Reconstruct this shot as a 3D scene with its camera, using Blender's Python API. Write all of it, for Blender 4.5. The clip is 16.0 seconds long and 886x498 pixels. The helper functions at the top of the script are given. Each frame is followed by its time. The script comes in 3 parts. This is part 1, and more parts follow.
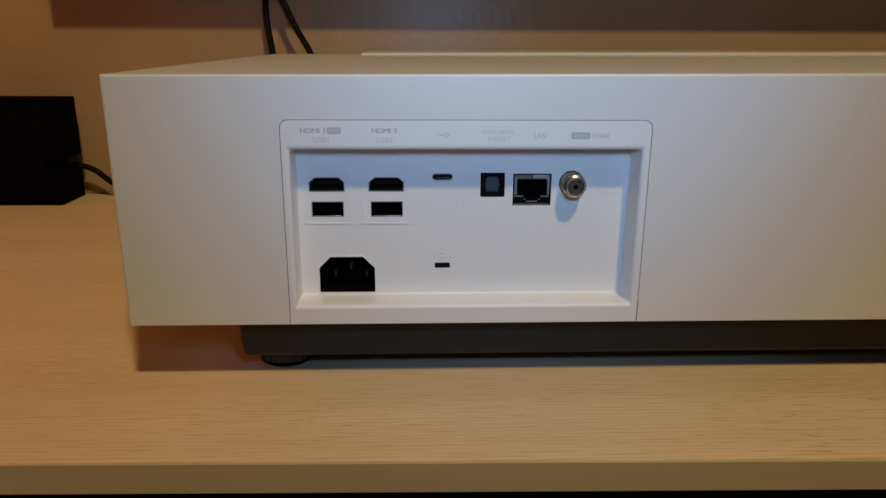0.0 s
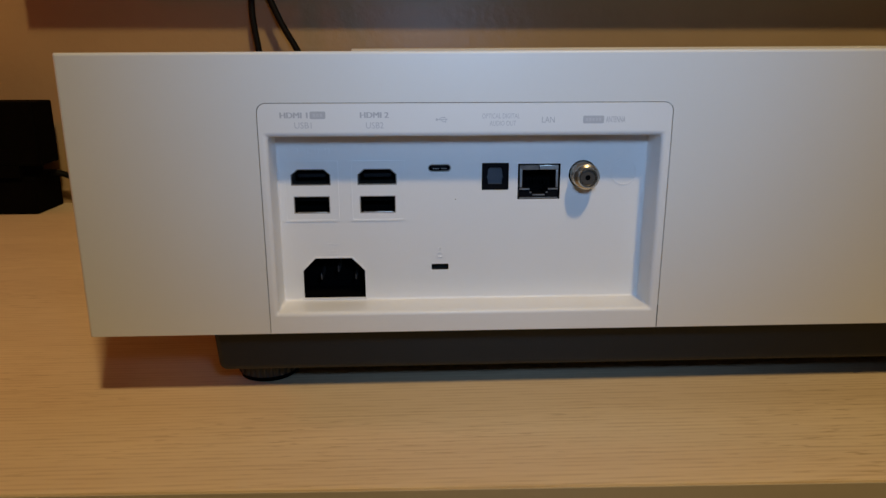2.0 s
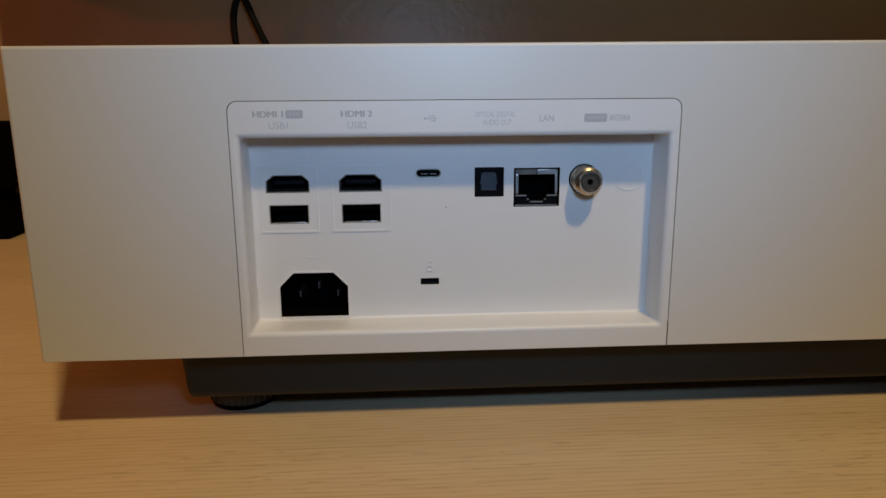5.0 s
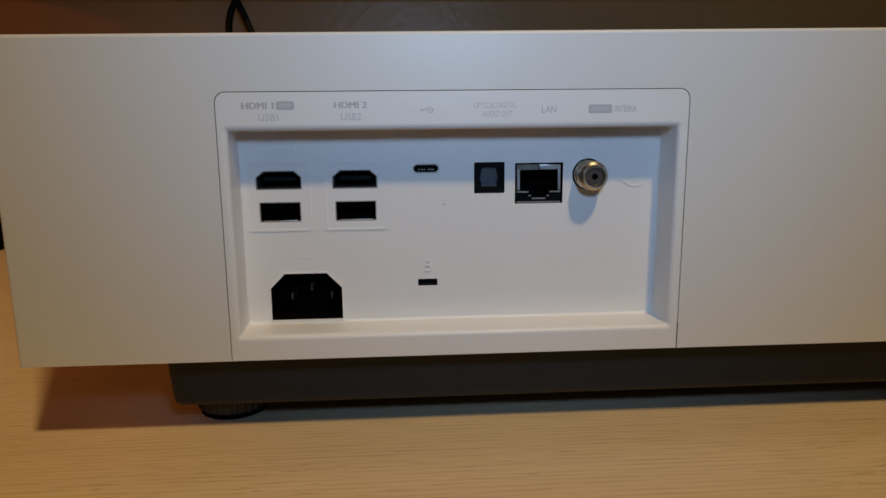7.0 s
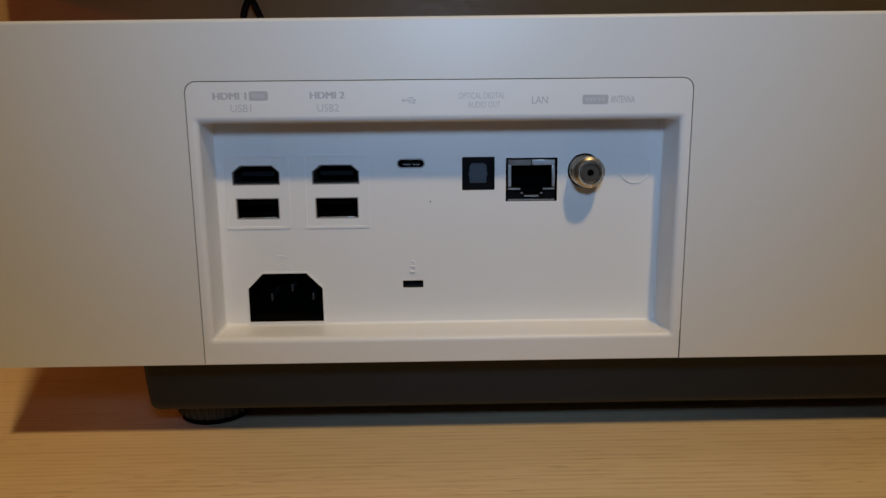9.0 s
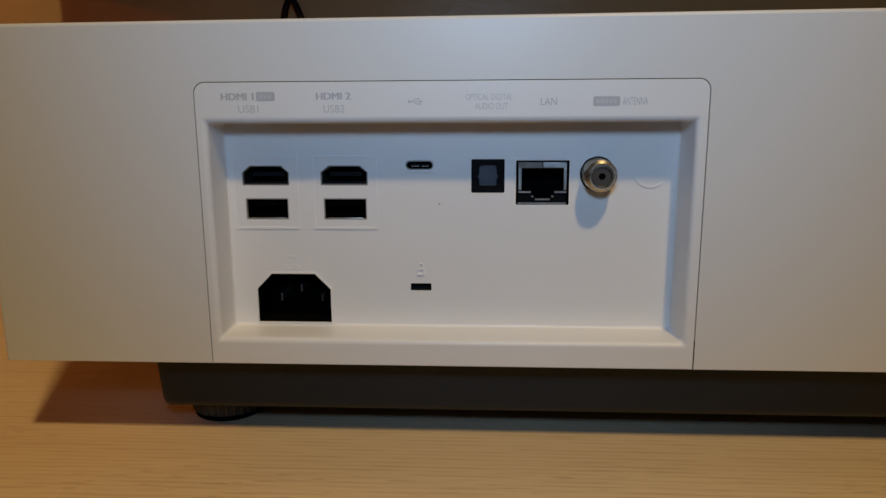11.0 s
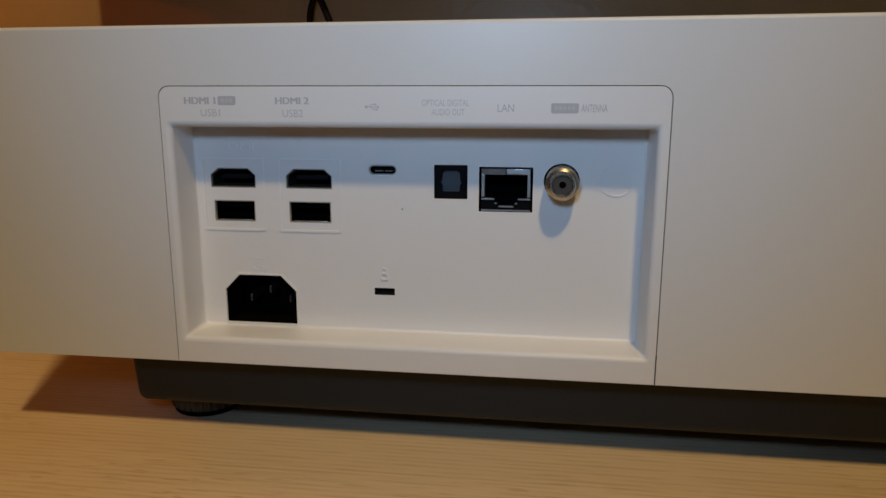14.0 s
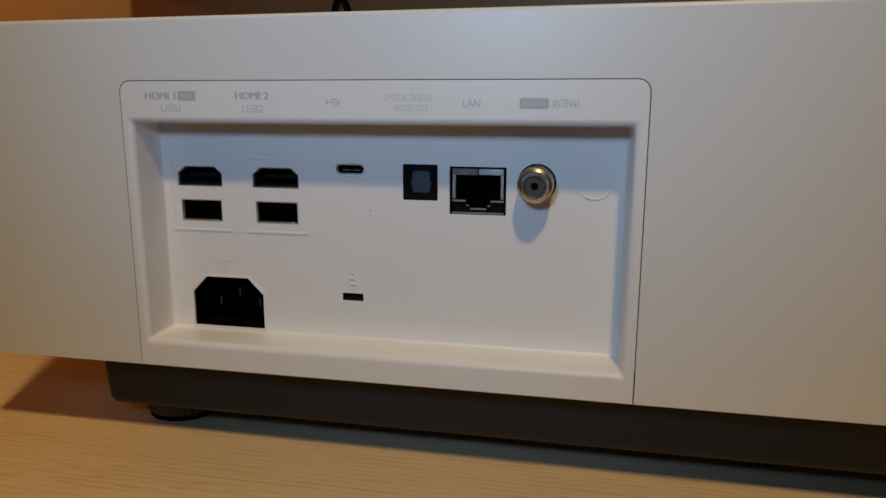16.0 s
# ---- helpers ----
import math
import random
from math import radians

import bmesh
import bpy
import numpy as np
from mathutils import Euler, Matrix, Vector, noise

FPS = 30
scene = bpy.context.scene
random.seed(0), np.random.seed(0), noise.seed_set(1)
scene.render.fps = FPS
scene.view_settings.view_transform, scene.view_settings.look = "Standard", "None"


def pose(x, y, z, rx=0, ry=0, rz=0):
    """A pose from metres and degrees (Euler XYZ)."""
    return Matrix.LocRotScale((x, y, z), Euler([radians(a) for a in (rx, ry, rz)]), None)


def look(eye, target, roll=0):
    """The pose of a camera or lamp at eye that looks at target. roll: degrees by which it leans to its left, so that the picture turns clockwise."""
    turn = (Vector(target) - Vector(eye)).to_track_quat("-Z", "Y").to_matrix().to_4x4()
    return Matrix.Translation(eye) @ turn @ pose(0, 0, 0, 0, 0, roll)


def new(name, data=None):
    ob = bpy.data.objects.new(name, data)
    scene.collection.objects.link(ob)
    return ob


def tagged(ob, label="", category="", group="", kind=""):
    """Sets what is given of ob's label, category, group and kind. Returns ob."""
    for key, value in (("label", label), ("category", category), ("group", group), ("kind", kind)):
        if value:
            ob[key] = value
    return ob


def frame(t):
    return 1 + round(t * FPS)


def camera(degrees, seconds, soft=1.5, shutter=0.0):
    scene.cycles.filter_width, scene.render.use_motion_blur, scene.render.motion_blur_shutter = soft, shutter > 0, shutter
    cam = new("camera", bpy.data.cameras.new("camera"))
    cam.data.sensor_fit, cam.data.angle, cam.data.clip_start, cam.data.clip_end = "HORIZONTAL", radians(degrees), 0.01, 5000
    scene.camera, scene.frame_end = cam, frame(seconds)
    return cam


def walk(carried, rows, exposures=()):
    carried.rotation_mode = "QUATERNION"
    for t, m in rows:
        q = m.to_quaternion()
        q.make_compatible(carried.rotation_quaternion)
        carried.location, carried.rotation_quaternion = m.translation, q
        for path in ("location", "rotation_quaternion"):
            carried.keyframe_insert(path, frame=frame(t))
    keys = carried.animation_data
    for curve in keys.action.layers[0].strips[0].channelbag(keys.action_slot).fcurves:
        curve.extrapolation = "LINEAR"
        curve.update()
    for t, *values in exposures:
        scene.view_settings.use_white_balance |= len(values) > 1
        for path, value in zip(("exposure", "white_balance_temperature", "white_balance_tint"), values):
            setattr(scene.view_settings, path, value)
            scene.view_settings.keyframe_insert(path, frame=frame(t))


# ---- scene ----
cam = camera(63.37, 16.0, soft=1.48)
PATH = [  # seconds, eye, pitch from straight down, roll, yaw
    (0.0, 0.0521, -0.2760, 0.1425, 73.76, -0.30, -2.07),
    (0.5, 0.0537, -0.2672, 0.1389, 73.70, -0.13, -1.94),
    (1.0, 0.0527, -0.2603, 0.1352, 74.06, -0.13, -2.40),
    (1.5, 0.0535, -0.2528, 0.1312, 74.46, -0.07, -2.40),
    (2.0, 0.0520, -0.2487, 0.1287, 74.91, 0.06, -2.61),
    (2.5, 0.0516, -0.2459, 0.1265, 75.43, 0.08, -2.84),
    (3.0, 0.0508, -0.2429, 0.1242, 76.07, 0.01, -3.09),
    (3.5, 0.0515, -0.2387, 0.1204, 76.56, 0.00, -3.25),
    (4.0, 0.0533, -0.2343, 0.1182, 76.77, 0.17, -3.26),
    (6.5, 0.0516, -0.2217, 0.1124, 78.32, 0.49, -3.88),
    (7.0, 0.0534, -0.2190, 0.1085, 78.75, 0.54, -3.68),
    (7.5, 0.0538, -0.2165, 0.1059, 79.57, 0.52, -3.80),
    (8.0, 0.0569, -0.2119, 0.1048, 79.48, 0.36, -3.19),
    (8.5, 0.0625, -0.2069, 0.1034, 79.34, 0.28, -2.11),
    (9.0, 0.0686, -0.2064, 0.1053, 78.89, 0.54, -1.04),
    (11.5, 0.0851, -0.2011, 0.1071, 78.55, 0.24, 4.19),
    (12.0, 0.0894, -0.1995, 0.1089, 78.18, 0.19, 5.08),
    (12.5, 0.0944, -0.1989, 0.1095, 78.17, 0.01, 5.62),
    (13.0, 0.1009, -0.1997, 0.1096, 78.24, -0.04, 6.31),
    (13.5, 0.1054, -0.1989, 0.1095, 78.04, -0.14, 6.93),
    (14.0, 0.1092, -0.1978, 0.1100, 78.10, -0.07, 7.66),
    (14.5, 0.1146, -0.1952, 0.1110, 78.11, -0.26, 8.91),
    (15.0, 0.1189, -0.1921, 0.1102, 78.29, -0.25, 9.83),
    (15.5, 0.1249, -0.1875, 0.1075, 78.53, -0.17, 10.68),
    (16.0, 0.1301, -0.1824, 0.1072, 78.55, -0.16, 11.70),
]
walk(cam, [(t, pose(x, y, z, a, b, c)) for t, x, y, z, a, b, c in PATH],
     [(0.0, 0.19, 7200, 11), (3.5, 0.11, 7500, 10), (8.0, 0.01, 7850, 10), (11.5, -0.03, 8150, 10), (16.0, -0.06, 8450, 11)])

from mathutils.geometry import delaunay_2d_cdt

# ---- light: a warm ceiling bulb, a cool lamp over the camera, an amber lamp to one side ----
world = bpy.data.worlds.new("world")
scene.world = world
world.use_nodes = True
world.node_tree.nodes["Background"].inputs[0].default_value = (0.9, 0.75, 0.6, 1)
world.node_tree.nodes["Background"].inputs[1].default_value = 0.001


def lamp(name, kind, place, watts, colour, size, target=(0.07, 0, 0.07)):
    data = bpy.data.lights.new(name, kind)
    data.energy, data.color = watts, colour
    if kind == "AREA":
        data.shape, data.size = "DISK", size
    else:
        data.shadow_soft_size = size
    ob = new(name, data)
    ob.matrix_world = look(place, target)
    return ob


lamp("warm_bulb", "POINT", (0.42, -1.17, 1.80), 65, (1.0, 0.765, 0.415), 0.075)
cool = lamp("cool_lamp", "SPOT", (0.085, -0.24, 0.182), 1.44, (0.29, 0.545, 1.0), 0.02, (0.090, 0, 0.150))
cool.data.spot_size, cool.data.spot_blend = radians(82), 1.0
lamp("amber_lamp", "POINT", (-0.8, 0.12, 0.330), 1.95, (1.0, 0.145, 0.013), 0.022)


# ---- materials ----
def material(name, colour, rough=0.5, metal=0.0, vary=0.06, scale=60.0, bump=0.0, bump_scale=800.0, stretch=(1, 1, 1), spec=0.5):
    """A plain surface with blotches at one scale and fine relief at another."""
    m = bpy.data.materials.new(name)
    m.use_nodes = True
    n, link = m.node_tree.nodes, m.node_tree.links
    b = n["Principled BSDF"]
    b.inputs["Roughness"].default_value, b.inputs["Metallic"].default_value = rough, metal
    b.inputs["Specular IOR Level"].default_value = spec
    co, mp = n.new("ShaderNodeTexCoord"), n.new("ShaderNodeMapping")
    mp.inputs["Scale"].default_value = stretch
    link.new(co.outputs["Object"], mp.inputs["Vector"])
    big = n.new("ShaderNodeTexNoise")
    big.inputs["Scale"].default_value, big.inputs["Detail"].default_value = scale, 4
    link.new(mp.outputs[0], big.inputs["Vector"])
    ramp = n.new("ShaderNodeValToRGB")
    ramp.color_ramp.elements[0].position, ramp.color_ramp.elements[1].position = 0.3, 0.7
    ramp.color_ramp.elements[0].color = (*[c * (1 - vary) for c in colour], 1)
    ramp.color_ramp.elements[1].color = (*[min(1, c * (1 + vary)) for c in colour], 1)
    link.new(big.outputs[0], ramp.inputs[0])
    link.new(ramp.outputs[0], b.inputs["Base Color"])
    rr = n.new("ShaderNodeMapRange")
    rr.inputs["To Min"].default_value, rr.inputs["To Max"].default_value = max(0, rough - 0.06), min(1, rough + 0.06)
    link.new(big.outputs[0], rr.inputs["Value"])
    link.new(rr.outputs[0], b.inputs["Roughness"])
    if bump:
        fine, bp = n.new("ShaderNodeTexNoise"), n.new("ShaderNodeBump")
        fine.inputs["Scale"].default_value, fine.inputs["Detail"].default_value = bump_scale, 3
        bp.inputs["Strength"].default_value, bp.inputs["Distance"].default_value = bump, 0.001
        link.new(mp.outputs[0], fine.inputs["Vector"])
        link.new(fine.outputs[0], bp.inputs["Height"])
        link.new(bp.outputs[0], b.inputs["Normal"])
    return m


def wood_material(name, light, dark, rough):
    """Pale laminate: long fine pores along x over broad soft bands."""
    m = bpy.data.materials.new(name)
    m.use_nodes = True
    n, link = m.node_tree.nodes, m.node_tree.links
    b = n["Principled BSDF"]
    co = n.new("ShaderNodeTexCoord")

    def noise_at(stretch, scale, detail, distort=0.0):
        mp, tx = n.new("ShaderNodeMapping"), n.new("ShaderNodeTexNoise")
        mp.inputs["Scale"].default_value = stretch
        tx.inputs["Scale"].default_value, tx.inputs["Detail"].default_value = scale, detail
        tx.inputs["Distortion"].default_value = distort
        link.new(co.outputs["Object"], mp.inputs["Vector"])
        link.new(mp.outputs[0], tx.inputs["Vector"])
        return tx.outputs[0]

    def ramp(value, lo, hi, a, z):
        r = n.new("ShaderNodeValToRGB")
        r.color_ramp.elements[0].position, r.color_ramp.elements[1].position = lo, hi
        r.color_ramp.elements[0].color, r.color_ramp.elements[1].color = (*a, 1), (*z, 1)
        link.new(value, r.inputs[0])
        return r.outputs[0]

    mp, wave = n.new("ShaderNodeMapping"), n.new("ShaderNodeTexWave")
    mp.inputs["Scale"].default_value = (0.07, 1, 1)
    wave.bands_direction = "Y"
    for key, value in (("Scale", 128.0), ("Distortion", 4.0), ("Detail", 3.0), ("Detail Scale", 0.9), ("Detail Roughness", 0.6)):
        wave.inputs[key].default_value = value
    link.new(co.outputs["Object"], mp.inputs["Vector"])
    link.new(mp.outputs[0], wave.inputs["Vector"])
    breaks = noise_at((38, 260, 260), 1.3, 3)
    pores = noise_at((15, 400, 400), 2.2, 4, 0.15)
    bands = noise_at((1.2, 22, 22), 1.6, 3, 0.6)
    knots = noise_at((5, 30, 30), 1.4, 2)
    colour = ramp(bands, 0.3, 0.72, dark, light)
    streak = ramp(pores, 0.34, 0.54, (0.91, 0.88, 0.84), (1, 1, 1))
    where = ramp(knots, 0.40, 0.66, (0.35, 0.35, 0.35), (1, 1, 1))
    mix = n.new("ShaderNodeMix")
    mix.data_type, mix.blend_type = "RGBA", "MULTIPLY"
    link.new(where, mix.inputs["Factor"])
    link.new(colour, mix.inputs["A"])
    link.new(streak, mix.inputs["B"])
    ring = ramp(wave.outputs["Fac"], 0.05, 0.60, (0.82, 0.77, 0.71), (1, 1, 1))
    gaps = ramp(breaks, 0.40, 0.60, (0.10, 0.10, 0.10), (0.72, 0.72, 0.72))
    lines = n.new("ShaderNodeMix")
    lines.data_type, lines.blend_type = "RGBA", "MULTIPLY"
    link.new(gaps, lines.inputs["Factor"])
    link.new(mix.outputs["Result"], lines.inputs["A"])
    link.new(ring, lines.inputs["B"])
    # short dark flecks that gather in patches
    dashes = ramp(noise_at((48, 520, 520), 1.5, 2, 0.2), 0.60, 0.68, (0, 0, 0), (1, 1, 1))
    patches = ramp(noise_at((6, 16, 16), 1.1, 2), 0.47, 0.66, (0.05, 0.05, 0.05), (0.8, 0.8, 0.8))
    both = n.new("ShaderNodeMix")
    both.data_type, both.blend_type = "RGBA", "MULTIPLY"
    both.inputs["Factor"].default_value = 1.0
    link.new(dashes, both.inputs["A"])
    link.new(patches, both.inputs["B"])
    fleck = n.new("ShaderNodeMix")
    fleck.data_type, fleck.blend_type = "RGBA", "MULTIPLY"
    link.new(both.outputs["Result"], fleck.inputs["Factor"])
    link.new(lines.outputs["Result"], fleck.inputs["A"])
    fleck.inputs["B"].default_value = (0.66, 0.58, 0.48, 1)
    link.new(fleck.outputs["Result"], b.inputs["Base Color"])
    b.inputs["Roughness"].default_value = rough
    bp = n.new("ShaderNodeBump")
    bp.inputs["Strength"].default_value, bp.inputs["Distance"].default_value = 0.12, 0.0004
    link.new(pores, bp.inputs["Height"])
    link.new(bp.outputs[0], b.inputs["Normal"])
    return m


WHITE = material("white_plastic", (0.725, 0.72, 0.705), 0.39, vary=0.012, scale=14, bump=0.05, bump_scale=2600)
PANEL = material("white_panel_plastic", (0.79, 0.785, 0.78), 0.36, vary=0.010, scale=18, bump=0.04, bump_scale=2200)
GREY = material("dark_grey_plastic", (0.022, 0.022, 0.019), 0.65, vary=0.10, scale=30, bump=0.10, bump_scale=1800)
BLACK = material("black_plastic", (0.004, 0.004, 0.005), 0.5, vary=0.15, scale=90, bump=0.05, bump_scale=1500, spec=0.06)
PIT = material("port_inside", (0.0018, 0.0018, 0.002), 0.85, vary=0.1, scale=200, spec=0.04)
BLUISH = material("smoky_shutter", (0.065, 0.075, 0.092), 0.32, vary=0.06, scale=300)
STEEL = material("nickel_plated_steel", (0.54, 0.52, 0.50), 0.36, 0.9, vary=0.08, scale=500, bump=0.05, bump_scale=3000)
RIM = material("brushed_rim", (0.42, 0.40, 0.37), 0.5, 0.3, vary=0.1, scale=400)
DULL = material("dull_pin_metal", (0.11, 0.105, 0.105), 0.5, 1.0, vary=0.1, scale=400)
SOCKET = material("dark_socket_metal", (0.19, 0.17, 0.15), 0.45, 1.0, vary=0.12, scale=500)
BRASS = material("nickel_brass", (0.60, 0.545, 0.46), 0.27, 1.0, vary=0.08, scale=400)
DIELECTRIC = material("brown_dielectric", (0.052, 0.042, 0.031), 0.5, vary=0.05, scale=300)
PRINT = material("grey_print", (0.48, 0.48, 0.50), 0.6, vary=0.04, scale=400)
PRINT_PALE = material("pale_print", (0.55, 0.55, 0.57), 0.6, vary=0.03, scale=400)
TONGUE = material("blue_black_tongue", (0.005, 0.0065, 0.009), 0.6, vary=0.1, scale=300, spec=0.12)
SEAM = material("seam_shadow_gap", (0.05, 0.05, 0.05), 0.8, vary=0.05, scale=200)
CABLE = material("black_cable_jacket", (0.004, 0.004, 0.004), 0.6, vary=0.1, scale=200, spec=0.15)
MATT = material("matt_black_cloth", (0.0018, 0.0018, 0.0018), 0.9, vary=0.2, scale=60, bump=0.2, bump_scale=900, spec=0.04)
RUBBER = material("black_rubber", (0.03, 0.03, 0.028), 0.55, vary=0.15, scale=120, bump=0.1, bump_scale=2000)
WALL = material("beige_wall_paint", (0.41, 0.297, 0.172), 0.34, vary=0.07, scale=9, bump=0.42, bump_scale=120)
# unseen room surfaces, near black so that little warm light bounces back
ROOM = material("low_bounce_paint", (0.035, 0.030, 0.025), 0.8, vary=0.05, scale=5, bump=0.2, bump_scale=60)
CARPET = material("low_bounce_floor", (0.035, 0.027, 0.021), 0.8, vary=0.2, scale=12, bump=0.3, bump_scale=200)
DARKWOOD = material("black_cabinet", (0.012, 0.011, 0.010), 0.6, vary=0.2, scale=20)
OAK = wood_material("pale_oak_laminate", (0.80, 0.645, 0.45), (0.73, 0.575, 0.395), 0.46)
EDGE = material("beige_edge_band", (0.56, 0.475, 0.35), 0.5, vary=0.05, scale=40, bump=0.06, bump_scale=900, stretch=(0.2, 1, 1))
GLOSS = material("black_screen_glass", (0.012, 0.011, 0.013), 0.16, vary=0.05, scale=5)
BEZEL = material("dark_brown_bezel", (0.024, 0.020, 0.026), 0.4, vary=0.08, scale=30, bump=0.04, bump_scale=900)


# ---- mesh tools ----
def breadth(me, p):
    """A face's area over its longest side."""
    c = [me.vertices[i].co for i in p.vertices]
    return p.area / max((c[k] - c[k - 1]).length for k in range(len(c)))


def part(name, bm, mat, parent=None, label="", smooth=True):
    """Link a bmesh as one mesh object, under a thing or a part."""
    bmesh.ops.recalc_face_normals(bm, faces=bm.faces)
    me = bpy.data.meshes.new(name)
    bm.to_mesh(me)
    bm.free()
    me.materials.append(mat)
    if smooth:
        me.set_sharp_from_angle(angle=radians(32))
        # broad flat faces keep their own normal beside rounded edges
        me.polygons.foreach_set("use_smooth", [abs(p.normal.y) < 0.9999 and not (p.area > 8e-6 and (max(abs(c) for c in p.normal) > 0.9999 or breadth(me, p) > 0.003)) for p in me.polygons])
    ob = new(name, me)
    if parent:
        ob.parent = parent
        ob.matrix_parent_inverse = Matrix.Translation(-place_of(parent))
    if label:
        tagged(ob, label)
    return ob


def place_of(ob):
    """Where a thing's Empty stands; meshes are built in world places."""
    return Vector(ob.location) if ob.type == "EMPTY" else Vector((0, 0, 0))


def thing(name, label, category, group=""):
    return tagged(new(name), label, category, group)


def rect(x0, x1, z0, z1, r=0.0, n=5, square=""):
    """A rounded rectangle as a loop of (x, z); corners named in square (tl, tr, bl, br) stay sharp but keep their points."""
    pts = []
    for key, cx, cz, a in (("bl", x0, z0, 180), ("br", x1, z0, 270), ("tr", x1, z1, 0), ("tl", x0, z1, 90)):
        q = 0.00003 if (key in square.split() or r == 0) else r
        ox, oz = (cx + q if cx == x0 else cx - q), (cz + q if cz == z0 else cz - q)
        for k in range(n + 1):
            w = radians(a + 90 * k / n)
            pts.append((ox + q * math.cos(w), oz + q * math.sin(w)))
    return pts


def disc(x, z, r, n=40):
    return [(x + r * math.cos(2 * math.pi * k / n), z + r * math.sin(2 * math.pi * k / n)) for k in range(n)]


def ring_verts(bm, loop, y):
    return [bm.verts.new((x, y, z)) for x, z in loop]


def loft(bm, rings, first_cap=False, last_cap=False):
    """Quads between loops of equal length; rings: (loop, y)."""
    made = [ring_verts(bm, loop, y) for loop, y in rings]
    for a, b in zip(made, made[1:]):
        for k in range(len(a)):
            bm.faces.new((a[k - 1], a[k], b[k], b[k - 1]))
    if first_cap:
        bm.faces.new(made[0])
    if last_cap:
        bm.faces.new(made[-1])
    return made


def inside(p, loop):
    odd, j = False, len(loop) - 1
    for i in range(len(loop)):
        (xi, zi), (xj, zj) = loop[i], loop[j]
        if (zi > p[1]) != (zj > p[1]) and p[0] < (xj - xi) * (p[1] - zi) / (zj - zi) + xi:
            odd = not odd
        j = i
    return odd


def fill(bm, loops):
    """A flat face between an outer ring of vertices and the rings inside it."""
    verts = [v for loop in loops for v in loop]
    flat = [Vector((v.co.x * 1000, v.co.z * 1000)) for v in verts]
    edges, at, shapes = [], 0, []
    for loop in loops:
        n = len(loop)
        edges += [(at + k, at + (k + 1) % n) for k in range(n)]
        shapes.append([tuple(flat[at + k]) for k in range(n)])
        at += n
    co, _, faces, source, _, _ = delaunay_2d_cdt(flat, edges, [], 0, 1e-6)
    for f in faces:
        mid = (sum(co[i][0] for i in f) / 3, sum(co[i][1] for i in f) / 3)
        if inside(mid, shapes[0]) and not any(inside(mid, h) for h in shapes[1:]):
            bm.faces.new([verts[source[i][0]] for i in f])


def box(bm, x0, x1, y0, y1, z0, z1, r=0.0, seg=2):
    made = bmesh.ops.create_cube(bm, size=1)["verts"]
    for v in made:
        v.co = Vector(((x0 + x1) / 2 + v.co.x * (x1 - x0), (y0 + y1) / 2 + v.co.y * (y1 - y0), (z0 + z1) / 2 + v.co.z * (z1 - z0)))
    if r:
        es = list({e for v in made for e in v.link_edges})
        bmesh.ops.bevel(bm, geom=es, offset=r, segments=seg, profile=0.5, affect="EDGES")
    return bm


def box_part(name, dims, mat, parent=None, label="", r=0.0, seg=2):
    return part(name, box(bmesh.new(), *dims, r, seg), mat, parent, label)


def slab(loop, y0, y1, holes=()):
    """A plate with the outline loop between y0 (front) and y1, with holes right through."""
    bm = bmesh.new()
    outer = loft(bm, [(loop, y0), (loop, y1)])
    inner = [loft(bm, [(h, y0), (h, y1)]) for h in holes]
    fill(bm, [outer[0]] + [i[0] for i in inner])
    fill(bm, [outer[1]] + [i[1] for i in inner])
    return bm


def tube(points, radius, n=10):
    """A round cable through points, smoothed between them."""
    pts = [Vector(p) for p in points]
    fine = []
    for k in range(len(pts) - 1):
        a, b, c, d = pts[max(k - 1, 0)], pts[k], pts[k + 1], pts[min(k + 2, len(pts) - 1)]
        for s in range(8):
            t = s / 8
            fine.append(0.5 * ((2 * b) + (c - a) * t + (2 * a - 5 * b + 4 * c - d) * t * t + (3 * b - a - 3 * c + d) * t ** 3))
    fine.append(pts[-1])
    bm, rings = bmesh.new(), []
    for k, p in enumerate(fine):
        way = (fine[min(k + 1, len(fine) - 1)] - fine[max(k - 1, 0)]).normalized()
        side = way.cross(Vector((0.31, 0.9, 0.12))).normalized()
        up = way.cross(side)
        rings.append([bm.verts.new(p + radius * (math.cos(2 * math.pi * j / n) * side + math.sin(2 * math.pi * j / n) * up)) for j in range(n)])
    for a, b in zip(rings, rings[1:]):
        for j in range(n):
            bm.faces.new((a[j - 1], a[j], b[j], b[j - 1]))
    bm.faces.new(rings[0])
    bm.faces.new(rings[-1])
    return bm


